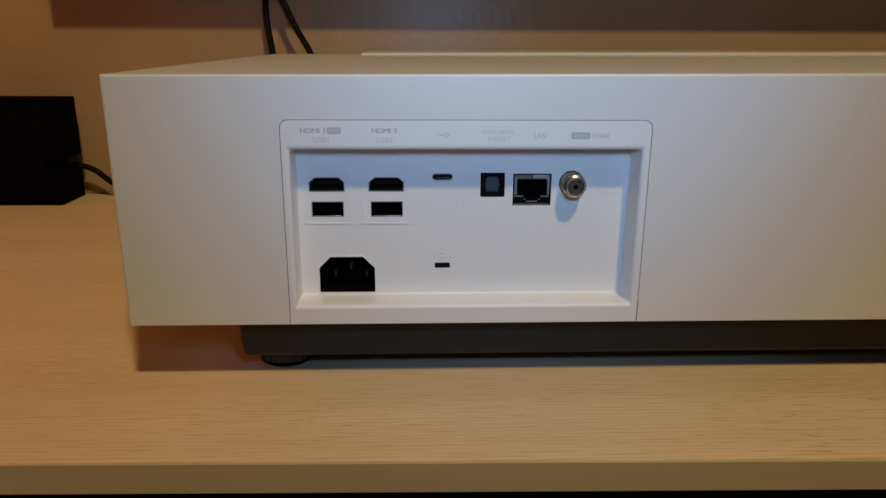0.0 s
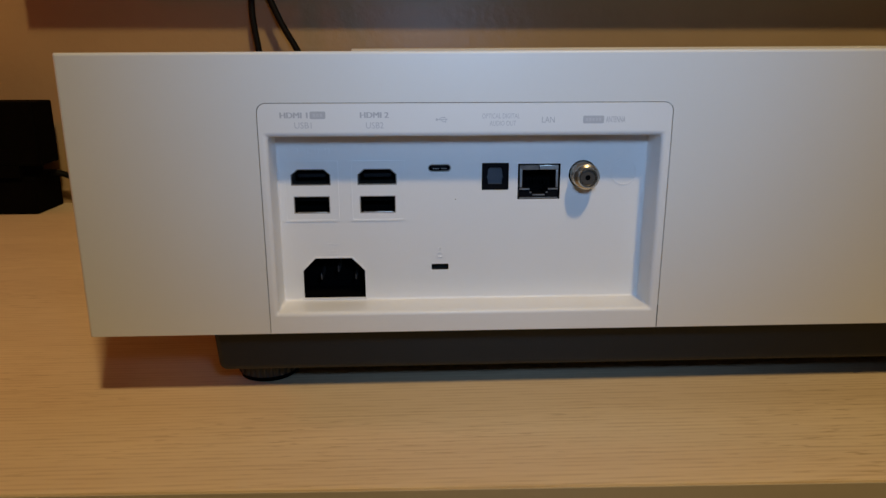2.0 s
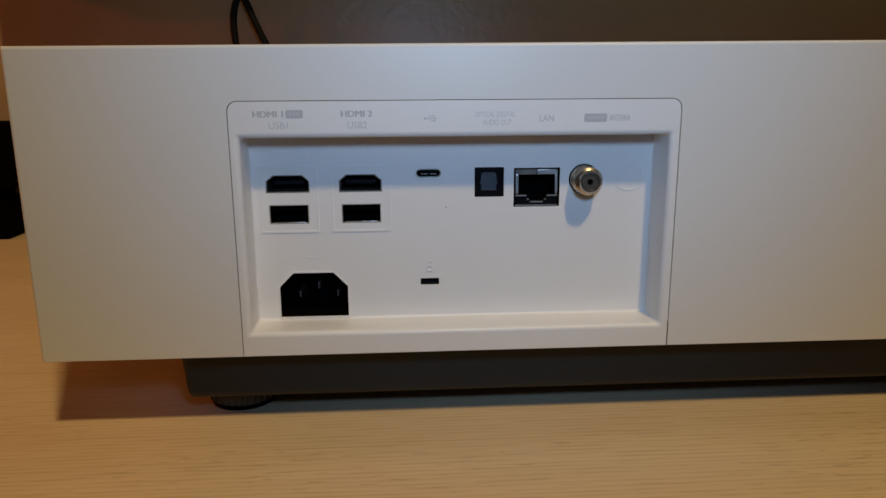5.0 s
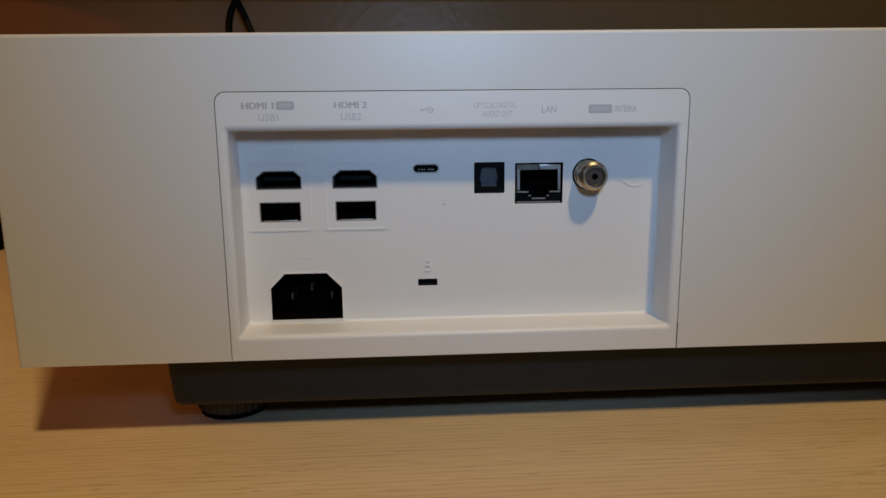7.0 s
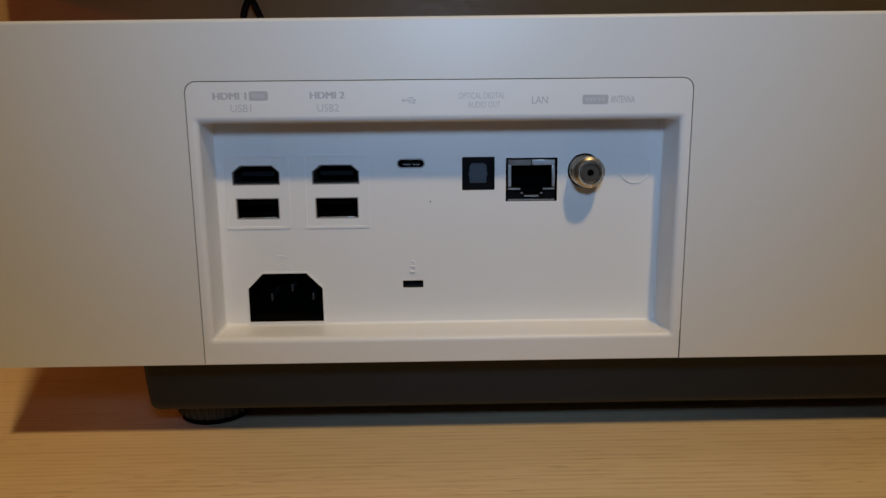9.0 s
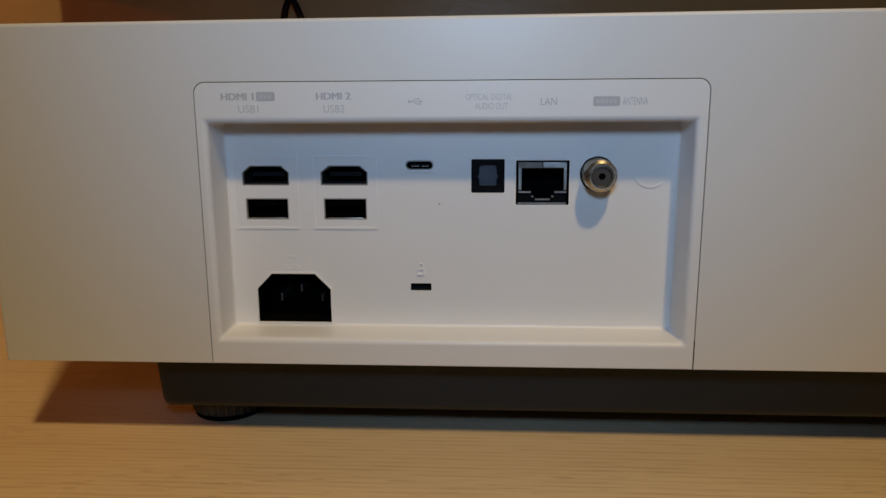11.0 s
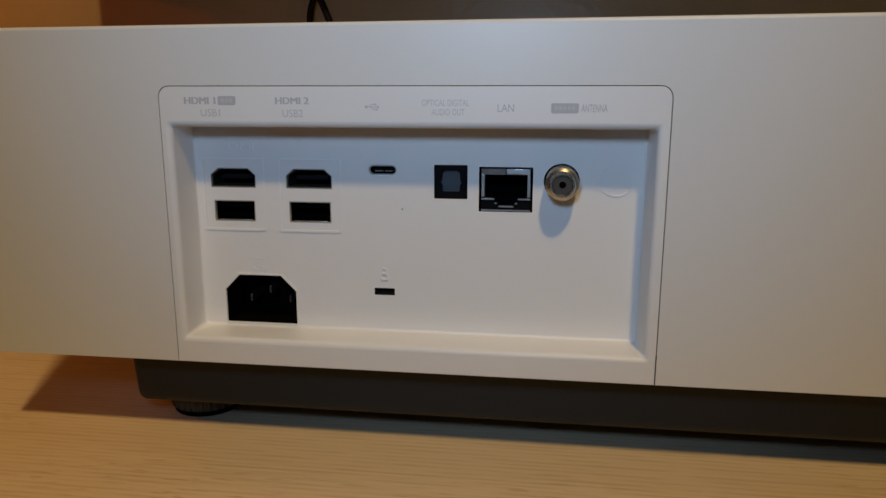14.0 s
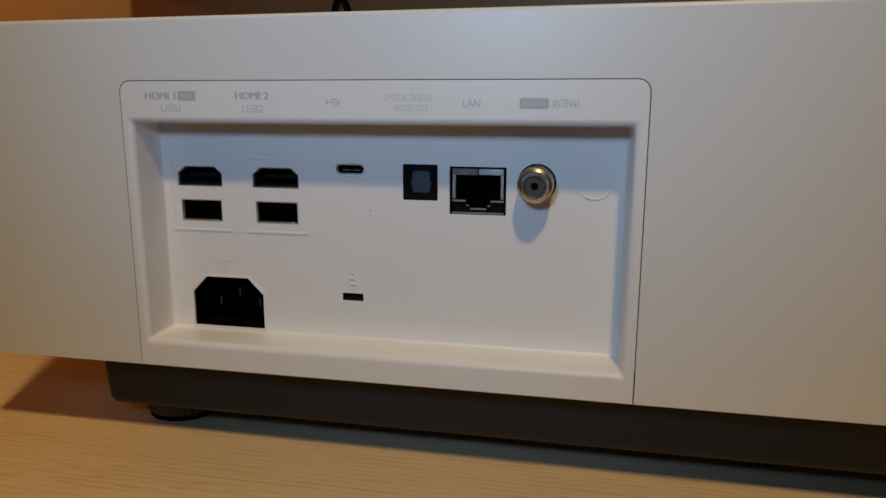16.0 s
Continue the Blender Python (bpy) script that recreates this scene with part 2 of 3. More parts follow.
def letters(text, x0, x1, z0, z1, y, mat, parent, name="lettering", label="", depth=0.00006, bold=0.0):
    """Words in the built-in font, fitted into a box on a face that looks towards -y."""
    data = bpy.data.curves.new("words", "FONT")
    data.body, data.extrude = text, 0.0
    data.resolution_u = 3
    ob = new("words", data)
    bpy.context.view_layer.update()
    me = bpy.data.meshes.new_from_object(ob.evaluated_get(bpy.context.evaluated_depsgraph_get()))
    bpy.data.objects.remove(ob)
    bm = bmesh.new()
    bm.from_mesh(me)
    bpy.data.meshes.remove(me)
    first = bm.verts[:] + bm.edges[:] + bm.faces[:]
    xs, ys = [v.co.x for v in bm.verts], [v.co.y for v in bm.verts]
    lo, hi, b0, b1 = min(xs), max(xs), min(ys), max(ys)
    for v in bm.verts:
        v.co = Vector((x0 + (v.co.x - lo) / (hi - lo) * (x1 - x0), y - depth, z0 + (v.co.y - b0) / (b1 - b0) * (z1 - z0)))
    if bold:
        for k, shift in enumerate((-bold, bold)):
            twin = bmesh.ops.duplicate(bm, geom=first)["geom"]
            for g in twin:
                if isinstance(g, bmesh.types.BMVert):
                    g.co.x += shift
                    g.co.y -= 0.000006 * (k + 1)
    extra = bmesh.ops.extrude_face_region(bm, geom=bm.faces[:])
    for g in extra["geom"]:
        if isinstance(g, bmesh.types.BMVert):
            g.co.y = y + 0.00002
    return part(name, bm, mat, parent, label, smooth=False)


# ---- the room ----
WALL_Y = 0.408
X0, X1, Y0, FLOOR, CEIL = -1.9, 2.3, -2.6, -0.52, 1.86


def setting(name, dims, mat, label):
    return tagged(box_part(name, dims, mat), label, name.split("_")[0], kind="structure")


setting("wall_north", (X0, X1, WALL_Y, WALL_Y + 0.12, FLOOR, CEIL), WALL, "beige textured painted wall behind the stand")
# unseen, added to close the room; dark to keep the shadows deep
setting("wall_south", (X0, X1, Y0 - 0.12, Y0, FLOOR, CEIL), ROOM, "unseen wall behind the viewer, darkened to hold back bounce")
setting("wall_west", (X0 - 0.12, X0, Y0 - 0.12, WALL_Y + 0.12, FLOOR, CEIL), ROOM, "unseen side wall, darkened to hold back bounce")
setting("wall_east", (X1, X1 + 0.12, Y0 - 0.12, WALL_Y + 0.12, FLOOR, CEIL), ROOM, "unseen side wall, darkened to hold back bounce")
setting("floor", (X0 - 0.12, X1 + 0.12, Y0 - 0.12, WALL_Y + 0.12, FLOOR - 0.1, FLOOR), CARPET, "unseen floor under the stand, darkened to hold back bounce")
setting("ceiling", (X0 - 0.12, X1 + 0.12, Y0 - 0.12, WALL_Y + 0.12, CEIL, CEIL + 0.1), ROOM, "unseen ceiling, darkened to hold back bounce")

# ---- the stand ----
TABLE_Y = -0.0535
stand = thing("tv_stand", "pale oak laminate media stand with dark body against the wall", "stand")
stand.location = (0.25, 0.17, FLOOR)
SLANT = -0.0185  # the stand is turned a little against the projector


def slanted(name, dims, mat, label, r=0.0):
    bm = box(bmesh.new(), *dims, r)
    for v in bm.verts:
        if v.co.y < 0:
            v.co.y += SLANT * v.co.x
    return part(name, bm, mat, stand, label)


slanted("top", (-0.75, 1.25, TABLE_Y + 0.0006, WALL_Y - 0.001, -0.0125, 0.0), OAK, "pale oak laminate top with fine grain", 0.0008)
slanted("edge_band", (-0.75, 1.25, TABLE_Y, TABLE_Y + 0.0005, -0.0123, -0.0007), EDGE, "plain beige edge band")
box_part("carcass", (-0.72, 1.22, TABLE_Y + 0.03, WALL_Y - 0.003, FLOOR, -0.0126), DARKWOOD, stand, "black recessed carcass")

# ---- the projector ----
BX0, BX1, BZ0, BZ1, DEPTH = -0.0650, 0.6150, 0.0300, 0.1297, 0.347
RISE, LEAN_X = 0.0010, 0.0046  # the top climbs a little towards the wall and along the body
projector = thing("projector", "white ultra short throw projector with rear ports standing on the stand", "projector")
projector.location = (0.275, 0.17, 0)
SEAM_X0, SEAM_X1, SEAM_Z1 = 0.0, 0.1434, 0.1133


def body_mesh():
    bm, rings = bmesh.new(), []
    r, seg = 0.0011, 4
    for k in range(seg + 1):
        w = math.pi / 2 * k / seg
        i = r * (1 - math.sin(w))
        rings.append((rect(BX0 + i, BX1 - i, BZ0 + 0.2 * i, BZ1 - i, 0.0006), r * (1 - math.cos(w))))
    back = 0.006
    for k in range(seg + 1):
        w = math.pi / 2 * k / seg
        i = back * (1 - math.cos(w))
        rings.append((rect(BX0 + i, BX1 - i, BZ0 + i * 0.4, BZ1 - i * 0.4, 0.0006), DEPTH - back + back * math.sin(w)))
    made = loft(bm, rings, last_cap=True)
    hole = loft(bm, [(rect(SEAM_X0, SEAM_X1, BZ0 + 0.00025, SEAM_Z1, 0.0032, square="bl br"), y) for y in (0.0, 0.05)], last_cap=True)
    fill(bm, [made[0], hole[0]])
    for v in bm.verts:
        if v.co.z > 0.125:
            v.co.z += RISE * v.co.y / DEPTH + LEAN_X * (v.co.x - BX0)
    return bm


part("body", body_mesh(), WHITE, projector, "matt white plastic casing")

# lens cover on the top, near the wall
def on_top(name, dims, mat, label, r=0.0):
    bm = box(bmesh.new(), *dims, r)
    for v in bm.verts:
        v.co.z += RISE * v.co.y / DEPTH + LEAN_X * (v.co.x - BX0)
    return part(name, bm, mat, projector, label)


on_top("lens_cover", (0.012, 0.545, 0.268, 0.338, 0.1296, 0.1322), WHITE, "low white raised lens cover", 0.0010)

# the plinth, with slanted ends and rounded lower edges
def plinth_mesh():
    bm = bmesh.new()
    r, seg = 0.0022, 4
    x0, x1, z0, z1 = -0.0258, 0.572, 0.0092, 0.0310
    def loop(i):
        pts = rect(x0 + i, x1 - i, z0 + i, z1, 0.0026, square="tl tr")
        return [(x + 0.0020 * (1 - (z - z0) / (z1 - z0)) * (1 if x < 0.2 else -1), z) for x, z in pts]
    rings = []
    for k in range(seg + 1):
        w = math.pi / 2 * k / seg
        rings.append((loop(r * (1 - math.sin(w))), 0.0145 + r * (1 - math.cos(w))))
    rings.append((loop(0), 0.31))
    loft(bm, rings, True, True)
    return bm


part("plinth", plinth_mesh(), GREY, projector, "dark grey plastic plinth")


def foot_mesh(x, y, profile):
    """A turned foot; profile rows: height, radius, and whether the ring is cut by the knurl."""
    bm, n = bmesh.new(), 120
    rings = []
    for z, r, cut in profile:
        ring = []
        for k in range(n):
            q = r - (0.0008 if cut and k % 4 < 2 else 0.0)
            ring.append(bm.verts.new((x + q * math.cos(2 * math.pi * k / n), y + q * math.sin(2 * math.pi * k / n), z)))
        rings.append(ring)
    for a, b in zip(rings, rings[1:]):
        for k in range(n):
            bm.faces.new((a[k - 1], a[k], b[k], b[k - 1]))
    bm.faces.new(rings[0])
    bm.faces.new(rings[-1])
    return bm


KNURL = ((0.0019, 0.0116, 0), (0.0023, 0.0126, 0), (0.0028, 0.0129, 1), (0.0078, 0.0130, 1), (0.0083, 0.0125, 0), (0.0095, 0.0122, 0))
PAD = ((0.0, 0.0112, 0), (0.0004, 0.0119, 0), (0.0014, 0.0121, 0), (0.0020, 0.0116, 0))
for fx, fy in ((-0.0085, 0.0350), (0.553, 0.0350), (-0.0085, 0.29), (0.553, 0.29)):
    foot = part("levelling_foot", foot_mesh(fx, fy, KNURL), RUBBER, projector, "dark grey knurled levelling foot")
    part("pad", foot_mesh(fx, fy, PAD), MATT, foot, "matt black pad")

# the port panel: a plate let into the rear face, with a sunk bay
YR = 0.0129
hdmi_1 = [(8.2, 82.7), (22.7, 82.7), (22.7, 86.7), (20.4, 88.8), (10.7, 88.8), (8.2, 86.7)]
hdmi_loop = lambda dx: [((x + dx) / 1000, z / 1000) for x, z in hdmi_1]
usb_loop = lambda dx: rect(0.0089 + dx / 1000, 0.0222 + dx / 1000, 0.0722, 0.0788, 0.0002, 2)
ac_loop = [(x / 1000, z / 1000) for x, z in ((11.1, 39.45), (34.3, 39.45), (34.3, 50.2), (29.5, 55.1), (15.9, 55.1), (11.1, 50.2))]
usbc_loop = rect(0.0583, 0.0669, 0.0873, 0.0903, 0.00148, 6)
lock_loop = rect(0.0595, 0.0659, 0.0500, 0.0523, 0.0002, 2)
opt_loop = rect(0.0782, 0.0882, 0.0805, 0.0906, 0.0003, 2)
lan_loop = rect(0.0916, 0.1074, 0.0769, 0.0902, 0.0002, 2)
ant_loop = disc(0.1157, 0.0862, 0.0052)
dot_loop = disc(0.0685, 0.0771, 0.00022, 10)
STEP = 24.2  # from one port pair to the next
port_holes = [hdmi_loop(0), hdmi_loop(STEP), usb_loop(0), usb_loop(STEP), ac_loop, usbc_loop, lock_loop, opt_loop, lan_loop, ant_loop, dot_loop]


def panel_mesh():
    bm = bmesh.new()
    g = 0.00022
    outer_front = rect(SEAM_X0 + g + 0.0001, SEAM_X1 - g - 0.0001, BZ0 + 0.00022, SEAM_Z1 - g - 0.0001, 0.0029, square="bl br")
    outer = rect(SEAM_X0 + g, SEAM_X1 - g, BZ0 + 0.00018, SEAM_Z1 - g, 0.0030, square="bl br")
    edge = loft(bm, [(outer, 0.019), (outer, 0.0002), (outer_front, 0.0)])
    # opening: a rolled lip, then walls that narrow towards the back
    r, seg, rings = 0.0016, 5, []
    ox0, ox1, oz0, oz1 = 0.0022, 0.1410, 0.0372, 0.1031
    for k in range(seg + 1):
        w = math.pi / 2 * k / seg
        i = r * math.sin(w)
        rings.append((rect(ox0 + i - 0.0006, ox1 - i + 0.0006, oz0 + i - 0.0006, oz1 + 0.0003 - i, 0.0010), r * (1 - math.cos(w))))
    rings.append((rect(0.0034, 0.1394, 0.0384, 0.1017, 0.0010), YR - 0.0010))
    rings.append((rect(0.0036, 0.1392, 0.0386, 0.1015, 0.0009), YR - 0.0003))
    rings.append((rect(0.0041, 0.1387, 0.0391, 0.1011, 0.0008), YR))
    bay = loft(bm, rings)
    fill(bm, [edge[-1], bay[0]])
    pits = [loft(bm, [(h, YR), (h, YR + 0.0003)])[0] for h in port_holes]
    fill(bm, [bay[-1]] + pits)
    return bm


# a dark ring stands in for the shade inside the panel's gap
def seam_shade_mesh():
    g = 0.00022
    a = rect(SEAM_X0 + 0.00001, SEAM_X1 - 0.00001, BZ0 + 0.0003, SEAM_Z1 - 0.00001, 0.0032, square="bl br")
    b = rect(SEAM_X0 + g + 0.00001, SEAM_X1 - g - 0.00001, BZ0 + 0.0004, SEAM_Z1 - g - 0.00001, 0.0030, square="bl br")
    return slab(a, 0.0007, 0.0030, [b])


panel = part("port_panel", panel_mesh(), PANEL, projector, "white port panel with a sunk bay")
# solid black strip in place of the deep shade where the seam widens
box_part("seam_foot_shade", (0.14312, 0.14341, -0.00002, 0.0022, BZ0 + 0.0003, 0.0389), PIT, projector, "black strip for the shade in the seam's wider foot")
part("seam_shade_ring", seam_shade_mesh(), SEAM, projector, "dark ring for the shade in the gap round the port panel")


def pocket(name, loop, depth, mat, label=""):
    """A socket's inside: walls behind the opening and a floor."""
    bm = bmesh.new()
    cx, cz = sum(p[0] for p in loop) / len(loop), sum(p[1] for p in loop) / len(loop)
    grown = [(cx + (x - cx) * 1.03, cz + (z - cz) * 1.03) for x, z in loop]
    loft(bm, [(loop, YR + 0.0002), (grown, YR + 0.0006), (grown, YR + depth)], last_cap=True)
    return part(name, bm, mat, panel, label)


def shell(loop, thick, y0, y1):
    cx, cz = sum(p[0] for p in loop) / len(loop), sum(p[1] for p in loop) / len(loop)
    w = (max(p[0] for p in loop) - min(p[0] for p in loop)) / 2
    h = (max(p[1] for p in loop) - min(p[1] for p in loop)) / 2
    inner = [(cx + (x - cx) * (1 - thick / w), cz + (z - cz) * (1 - thick / h)) for x, z in loop]
    return slab(loop, y0, y1, [inner])


for dx in (0, STEP):
    port = pocket("hdmi_port", hdmi_loop(dx), 0.009, PIT, "black six-sided video socket")
    part("shell", shell(hdmi_loop(dx), 0.0005, YR + 0.0006, YR + 0.008), SOCKET, port, "dark metal shell")
    part("rim", shell(hdmi_loop(dx), 0.00020, YR + 0.0001, YR + 0.0007), RIM, port, "thin metal rim")
    box_part("tongue", ((10.4 + dx) / 1000, (20.5 + dx) / 1000, YR + 0.0034, YR + 0.0088, 0.0853, 0.0865), TONGUE, port, r=0.0001)
    for k in range(9):
        x = (11.0 + dx + k * 1.05) / 1000
        box_part("contact", (x, x + 0.00035, YR + 0.0036, YR + 0.0080, 0.08522, 0.0853), DULL, port)
    port = pocket("usb_port", usb_loop(dx), 0.011, PIT, "black rectangular socket with metal rim")
    part("shell", shell(usb_loop(dx), 0.0003, YR + 0.0001, YR + 0.0012), RIM, port, "thin metal shell")
    box_part("tongue", ((9.9 + dx) / 1000, (21.2 + dx) / 1000, YR + 0.0030, YR + 0.0100, 0.0764, 0.0782), PIT, port, r=0.0001)
    box_part("lower_lip", ((10.2 + dx) / 1000, (20.9 + dx) / 1000, YR + 0.0002, YR + 0.0009, 0.0724, 0.0728), STEEL, port, "bright steel lower lip", r=0.0001)
    for k in range(4):
        x = (11.4 + dx + k * 2.3) / 1000
        box_part("contact", (x, x + 0.0010, YR + 0.0036, YR + 0.0085, 0.07628, 0.07638), DULL, port)
    # raised outline round the pair
    o = rect((5.6 + dx) / 1000, (25.5 + dx) / 1000, 0.0692, 0.0918, 0.0006, 3)
    i = rect((6.3 + dx) / 1000, (24.8 + dx) / 1000, 0.0699, 0.0911, 0.0004, 3)
    part("outline_ridge", slab(o, YR - 0.00026, YR + 0.0001, [i]), PANEL, panel)

port = pocket("usb_c_port", usbc_loop, 0.007, PIT, "small oval socket")
part("shell", shell(usbc_loop, 0.00034, YR + 0.0003, YR + 0.0015), RIM, port, "bright metal shell")
box_part("tongue", (0.0596, 0.0656, YR + 0.0010, YR + 0.006, 0.0885, 0.0891), BLACK, port, r=0.0001)
for x in (0.0602, 0.0611, 0.0619, 0.0633, 0.0641, 0.0648):
    box_part("contact", (x, x + 0.0005, YR + 0.0009, YR + 0.005, 0.08832, 0.08860), STEEL, port)
part("outline_ridge", slab(rect(0.0577, 0.0675, 0.0867, 0.0909, 0.0021, 6), YR - 0.00028, YR + 0.0001, [rect(0.0581, 0.0671, 0.0871, 0.0905, 0.0017, 6)]), PANEL, panel)

port = pocket("power_inlet", ac_loop, 0.016, PIT, "black three-pin power inlet")
for x, z in ((0.0172, 0.0462), (0.0304, 0.0462), (0.0238, 0.0492)):
    box_part("pin", (x - 0.00035, x + 0.00035, YR + 0.0050, YR + 0.0158, z - 0.0012, z + 0.0012), DULL, port, "dull metal pin", r=0.0002)

grow = lambda d: [(0.0227 + (x - 0.0227) * (1 + d / 0.0116), 0.0473 + (z - 0.0473) * (1 + d / 0.0078)) for x, z in ac_loop]
part("inlet_frame", slab(grow(0.00055), YR - 0.0004, YR + 0.0001, [grow(0.00003)]), PANEL, panel)

pocket("lock_slot", lock_loop, 0.0045, GREY, "small security lock slot")
pocket("pinhole", dot_loop, 0.003, PIT)

port = pocket("optical_port", opt_loop, 0.003, BLACK, "square optical audio socket")
inner = [(x / 1000, z / 1000) for x, z in ((80.6, 82.6), (85.8, 82.6), (85.9, 84.6), (86.4, 85.2), (86.0, 86.0), (85.8, 88.2), (85.0, 88.9), (81.4, 88.9), (80.6, 88.2), (80.4, 86.0), (80.0, 85.2), (80.5, 84.6))]
part("socket_face", slab(opt_loop, YR + 0.0006, YR + 0.0016, [inner]), BLACK, port)
part("shutter", slab([(83.2 / 1000 + (x - 0.0832) * 0.97, 0.0858 + (z - 0.0858) * 0.97) for x, z in inner], YR + 0.0014, YR + 0.0022), BLUISH, port, "smoky grey shutter flap")

box_part("sill", (0.0808, 0.0856, YR + 0.0006, YR + 0.0013, 0.0827, 0.08288), DULL, port)

port = pocket("lan_port", lan_loop, 0.012, PIT, "network socket in a metal frame")
jack = [(x / 1000, z / 1000) for x, z in ((93.5, 80.7), (96.2, 80.7), (96.2, 79.5), (97.3, 79.5), (97.3, 78.7), (101.9, 78.7), (101.9, 79.5), (103.0, 79.5), (103.0, 80.7), (105.7, 80.7), (105.7, 87.8), (93.5, 87.8))]
part("socket_body", slab(rect(0.0922, 0.1068, 0.0775, 0.0896, 0.0001, 1), YR + 0.0010, YR + 0.0095, [jack]), BLACK, port)
# left half is tilted only so that its reflection comes out darker
left_top = box(bmesh.new(), 0.0923, 0.0994, YR + 0.0002, YR + 0.0011, 0.0879, 0.0896)
for v in left_top.verts:
    v.co.y += 0.0002 if v.co.z < 0.0885 else 0.0
part("frame_top", left_top, STEEL, port, "metal frame half, tilted to darken its reflection")
box_part("frame_top", (0.0996, 0.1067, YR + 0.0002, YR + 0.0011, 0.0879, 0.0896), STEEL, port, "bright metal frame", r=0.0002)
box_part("frame_split", (0.09945, 0.09955, YR + 0.0001, YR + 0.0004, 0.0880, 0.0896), PIT, port)
for x0, x1 in ((0.0923, 0.0933), (0.1058, 0.1067)):
    box_part("frame_side", (x0, x1, YR + 0.0002, YR + 0.0011, 0.0813, 0.0879), STEEL, port, r=0.00015)
for x0, x1, z in ((0.0923, 0.0961, 0.0807), (0.1031, 0.1067, 0.0807), (0.0974, 0.1018, 0.0785), (0.0923, 0.1067, 0.0773)):
    box_part("frame_rim", (x0, x1, YR + 0.0003, YR + 0.0010, z - 0.00022, z + 0.00022), STEEL, port)
for x in (0.0966, 0.1026):
    box_part("frame_rim", (x - 0.0003, x + 0.0003, YR + 0.0003, YR + 0.0010, 0.0792, 0.0796), STEEL, port)
for k in range(8):
    x = 0.0951 + k * 0.00127
    box_part("contact", (x, x + 0.0004, YR + 0.0076, YR + 0.0088, 0.0818, 0.0834), PIT, port)


def turned(profile, cx, cz, n=48):
    """A turned piece about an axis along y; profile: (radius, y) from the wall outwards."""
    bm = bmesh.new()
    loft(bm, [(disc(cx, cz, r, n), y) for r, y in profile], last_cap=True)
    return bm


AX, AZ = 0.1157, 0.0862
port = pocket("antenna_connector", ant_loop, 0.006, PIT, "threaded nickel antenna connector")
screw = [(0.0047, YR + 0.004), (0.0047, YR - 0.0006)]
for k in range(7):
    y = YR - 0.0010 - k * 0.00085
    screw += [(0.00446, y), (0.00474, y - 0.0004)]
screw += [(0.0046, YR - 0.0071), (0.0041, YR - 0.0075), (0.0038, YR - 0.0077), (0.0037, YR - 0.0087), (0.0034, YR - 0.0091), (0.0029, YR - 0.0091), (0.0027, YR - 0.0088), (0.0026, YR - 0.0080)]
part("barrel", turned(screw, AX, AZ), BRASS, port, "threaded metal barrel")
part("insert", slab(disc(AX, AZ, 0.00262, 32), YR - 0.0085, YR - 0.0079, [disc(AX, AZ, 0.0010, 16)]), DIELECTRIC, port, "brown insert with a centre hole")
part("centre_hole", turned([(0.0010, YR - 0.0082), (0.0010, YR - 0.00815)], AX, AZ, 16), PIT, port)

# moulded ring beside it
part("blank_ring", slab(disc(0.1312, 0.0868, 0.0048), YR - 0.00024, YR + 0.0001, [disc(0.1312, 0.0868, 0.0045)]), PANEL, panel)

# printed and moulded words
def printed(text, x0, x1, z0, z1, mat=PRINT_PALE, **k):
    return letters(text, x0 / 1000, x1 / 1000, z0 / 1000, z1 / 1000, 0.0, mat, panel, **k)


def plate(name, x0, x1, z0, z1, mat, y=0.0, depth=0.00008, r=0.0005):
    return part(name, slab(rect(x0 / 1000, x1 / 1000, z0 / 1000, z1 / 1000, r, 4), y - depth, y + 0.00005), mat, panel, smooth=False)


printed("HDMI 1", 8.0, 17.2, 108.2, 110.1, PRINT, label="bold grey port name", bold=0.00013)
plate("printed_badge", 18.0, 23.3, 107.9, 110.4, PRINT)
for x0, x1 in ((19.0, 19.9), (20.2, 21.1), (21.4, 22.3)):
    plate("badge_bar", x0, x1, 108.6, 109.7, PRINT_PALE, depth=0.00012, r=0.0001)
printed("USB1", 12.7, 18.5, 104.7, 106.8)
printed("HDMI 2", 35.1, 44.7, 108.2, 110.1, PRINT, label="bold grey port name", bold=0.00013)
printed("USB2", 37.0, 43.0, 104.6, 106.7)
printed("OPTICAL DIGITAL", 76.8, 89.8, 107.8, 109.5)
printed("AUDIO OUT", 79.4, 88.5, 105.3, 107.0)
printed("LAN", 97.5, 101.9, 106.3, 108.3, PRINT)
plate("printed_badge", 111.8, 119.1, 106.0, 108.6, PRINT)
for k in range(5):
    plate("badge_bar", 112.7 + k * 1.15, 113.5 + k * 1.15, 106.8, 107.8, PRINT_PALE, depth=0.00012, r=0.0001)
printed("ANTENNA", 119.8, 126.6, 106.3, 108.3, PRINT)
# trident sign over the small oval socket
def sign(name, loop):
    return part(name, slab([(x / 1000, z / 1000) for x, z in loop], -0.00008, 0.00005), PRINT_PALE, panel, smooth=False)


def stroke(x0, z0, x1, z1, w=0.22):
    d = math.hypot(x1 - x0, z1 - z0)
    u, v = -(z1 - z0) / d * w / 2, (x1 - x0) / d * w / 2
    return sign("sign_bar", [(x0 - u, z0 - v), (x1 - u, z1 - v), (x1 + u, z1 + v), (x0 + u, z0 + v)])


stroke(61.5, 107.5, 64.3, 107.5)
stroke(62.0, 107.6, 62.8, 108.2)
stroke(62.8, 108.2, 63.6, 108.2)
stroke(62.5, 107.4, 63.3, 106.8)
stroke(63.3, 106.8, 64.0, 106.8)
sign("sign_dot", disc(61.2, 107.5, 0.42, 16))
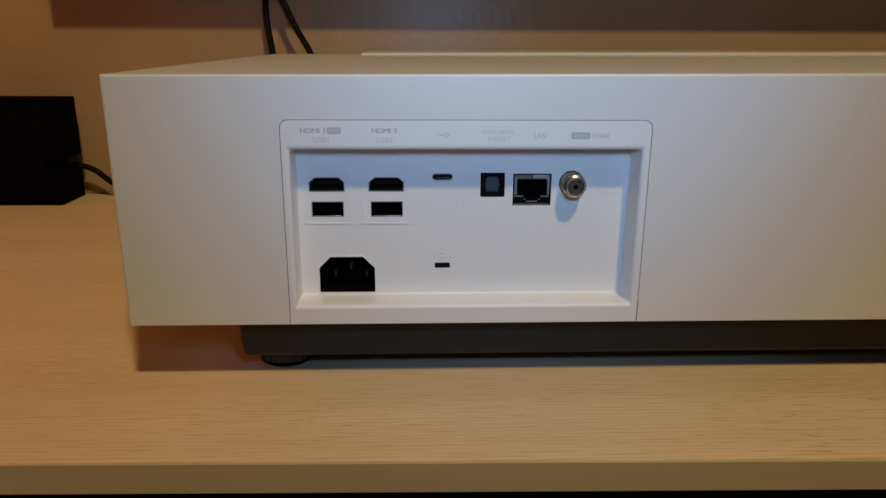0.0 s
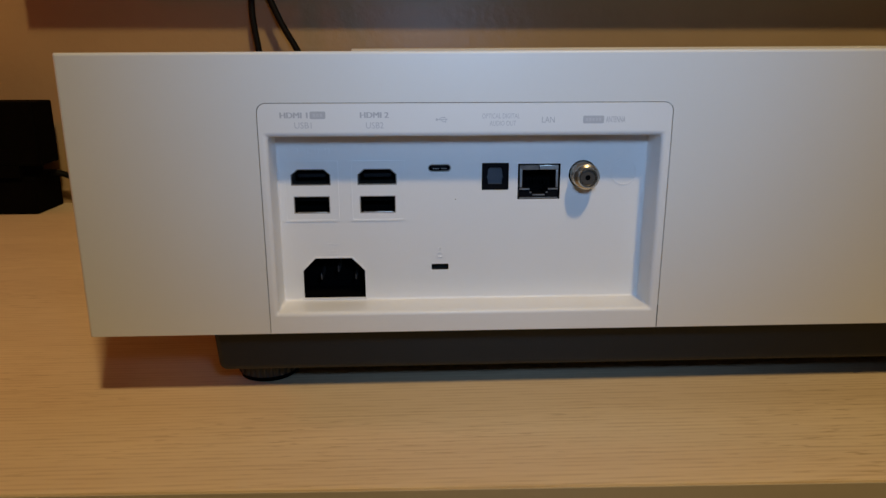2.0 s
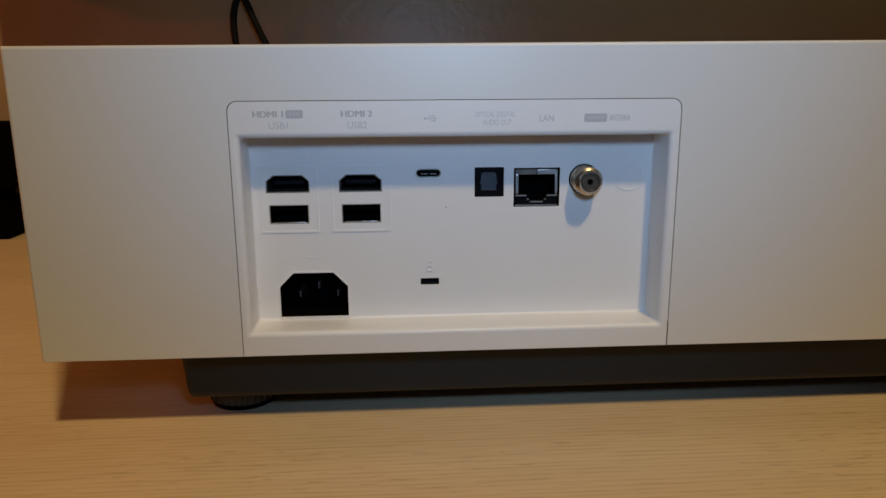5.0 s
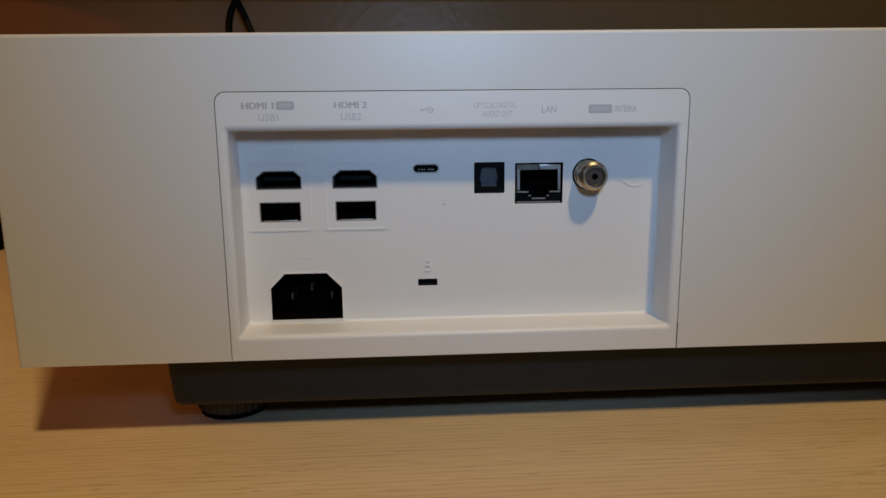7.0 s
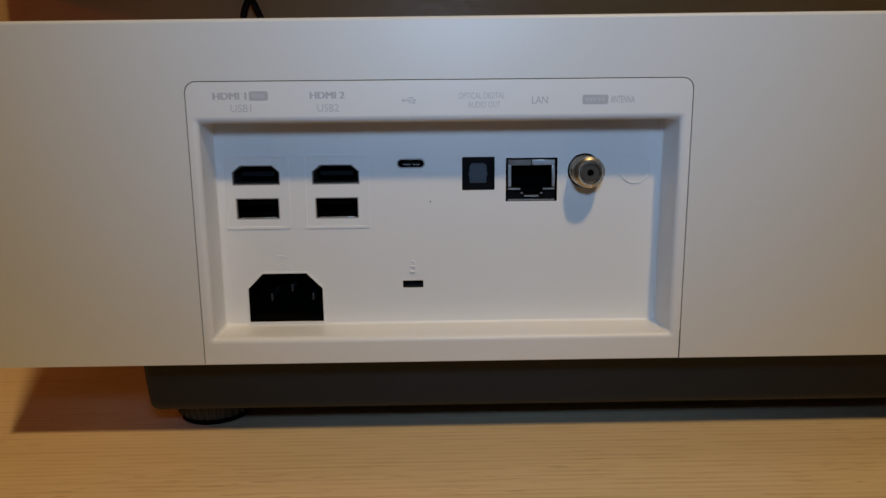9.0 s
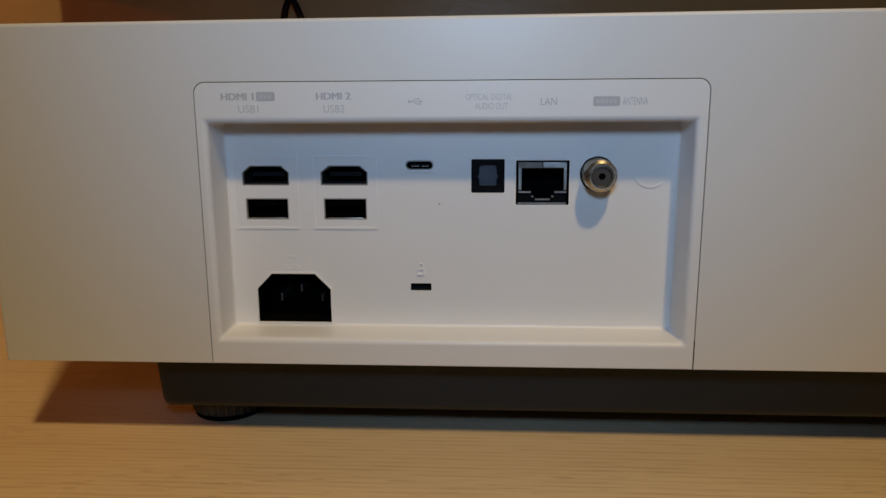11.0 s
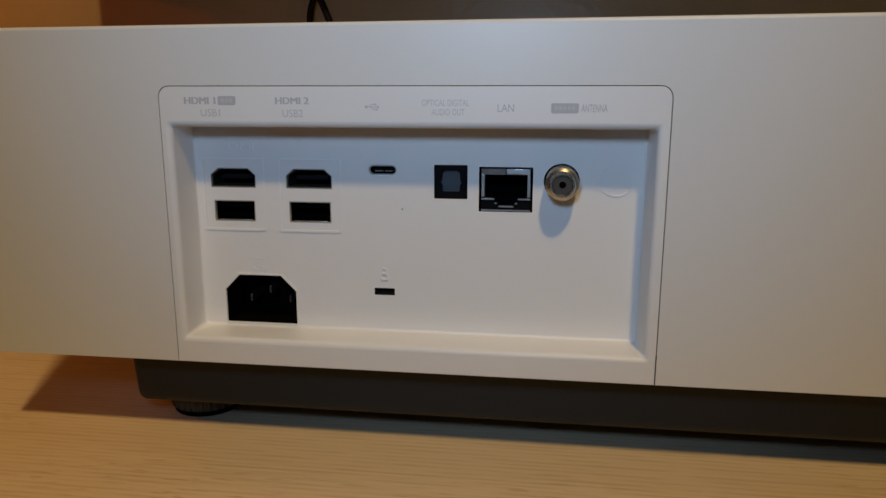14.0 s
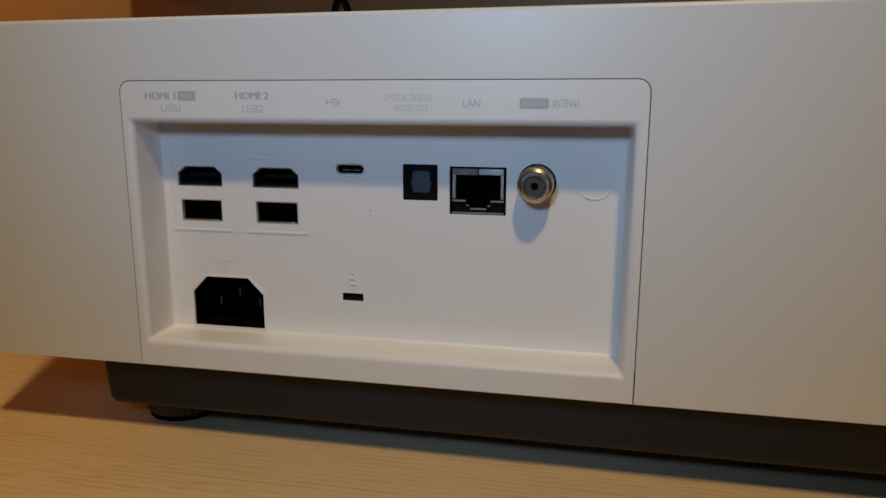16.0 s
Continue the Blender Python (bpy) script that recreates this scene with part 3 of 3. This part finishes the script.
sign("sign_dot", disc(63.75, 108.2, 0.28, 12))
sign("sign_square", [(63.9, 106.55), (64.4, 106.55), (64.4, 107.05), (63.9, 107.05)])
sign("sign_arrow", [(64.2, 107.1), (65.0, 107.5), (64.2, 107.9)])
# moulded in the bay's white back
letters("HDMI", 0.0108, 0.0226, 0.0944, 0.0964, YR, PANEL, panel, name="moulded_lettering", depth=0.00022)
letters("AC IN", 0.0202, 0.0252, 0.0566, 0.0582, YR, PANEL, panel, name="moulded_lettering", depth=0.00022)
letters("~", 0.0205, 0.0245, 0.0602, 0.0609, YR, PANEL, panel, name="moulded_lettering", depth=0.0002)
part("moulded_padlock", slab(rect(0.0616, 0.0638, 0.0549, 0.0570, 0.0003, 3), YR - 0.0004, YR + 0.0001, [rect(0.0620, 0.0634, 0.0553, 0.0566, 0.0002, 3)]), PANEL, panel)
part("moulded_shackle", slab(rect(0.0619, 0.0635, 0.0570, 0.0588, 0.0008, 5, "bl br"), YR - 0.0004, YR + 0.0001, [rect(0.0623, 0.0631, 0.0571, 0.0584, 0.0004, 5, "bl br")]), PANEL, panel)

# ---- what stands and hangs behind ----
TVX0, TVX1, TVZ, TVY = -0.2545, 1.05, 0.1938, 0.366
tv = thing("television", "large black flat television hung on the wall above the projector", "television")
tv.location = (0.4, 0.39, TVZ)
box_part("housing", (TVX0, TVX1, TVY + 0.004, WALL_Y - 0.004, TVZ + 0.0045, 0.93), BEZEL, tv, "dark brown housing", r=0.003)
box_part("bezel", (TVX0, TVX1, TVY, TVY + 0.0039, TVZ, 0.931), BEZEL, tv, "narrow dark bezel", r=0.0012)
box_part("screen", (TVX0 + 0.012, TVX1 - 0.012, TVY - 0.0008, TVY - 0.0001, TVZ + 0.014, 0.919), GLOSS, tv, "black screen")
box_part("lug", (-0.1243, -0.0803, TVY + 0.019, TVY + 0.034, TVZ + 0.0007, TVZ + 0.012), MATT, tv, "black lug under the housing", r=0.0012)
box_part("wall_bracket", (0.2, 0.6, WALL_Y - 0.004, WALL_Y, 0.4, 0.7), BLACK, tv, "black wall bracket")

speaker = thing("speaker_box", "black box on a black base beside the wall", "speaker")
speaker.location = (-0.31, 0.38, 0)
box_part("base", (-0.372, -0.2602, 0.356, 0.402, 0.0, 0.0316), MATT, speaker, "black base", r=0.002)
box_part("neck", (-0.371, -0.2692, 0.3525, 0.392, 0.0315, 0.0416), MATT, speaker, "recessed black neck")
box_part("cabinet", (-0.372, -0.2514, 0.352, 0.386, 0.0415, 0.0930), MATT, speaker, "plain black upper box", r=0.0015)

tagged(part("power_cable", tube([(-0.2762, 0.3860, 0.0312), (-0.2622, 0.3870, 0.0308), (-0.2518, 0.3880, 0.0296), (-0.2411, 0.3880, 0.0248), (-0.2304, 0.3890, 0.0152), (-0.2182, 0.3910, 0.0072), (-0.2022, 0.3940, 0.0032), (-0.1742, 0.3960, 0.0026), (-0.0942, 0.3980, 0.0026), (0.0258, 0.3980, 0.0026)], 0.0026), CABLE), "black cable curving from the black box to the stand", "cable")
tagged(part("signal_cable", tube([(-0.0658, 0.3930, 0.0030), (-0.0688, 0.3930, 0.0600), (-0.0723, 0.3920, 0.1050), (-0.0758, 0.3910, 0.1350), (-0.0786, 0.3910, 0.1560), (-0.0790, 0.3910, 0.1720), (-0.0770, 0.3910, 0.1830), (-0.0723, 0.3910, 0.1940), (-0.0703, 0.3910, 0.2000)], 0.0027), CABLE), "black cable rising behind the projector to the television", "cable", "cables behind the projector")
tagged(part("signal_cable", tube([(-0.0218, 0.3900, 0.0030), (-0.0258, 0.3890, 0.0600), (-0.0323, 0.3880, 0.1080), (-0.0418, 0.3860, 0.1320), (-0.0528, 0.3850, 0.1520), (-0.0610, 0.3850, 0.1700), (-0.0650, 0.3850, 0.1800), (-0.0708, 0.3850, 0.1930), (-0.0733, 0.3850, 0.2000)], 0.0027), CABLE), "black cable leaning as it rises behind the projector", "cable", "cables behind the projector")
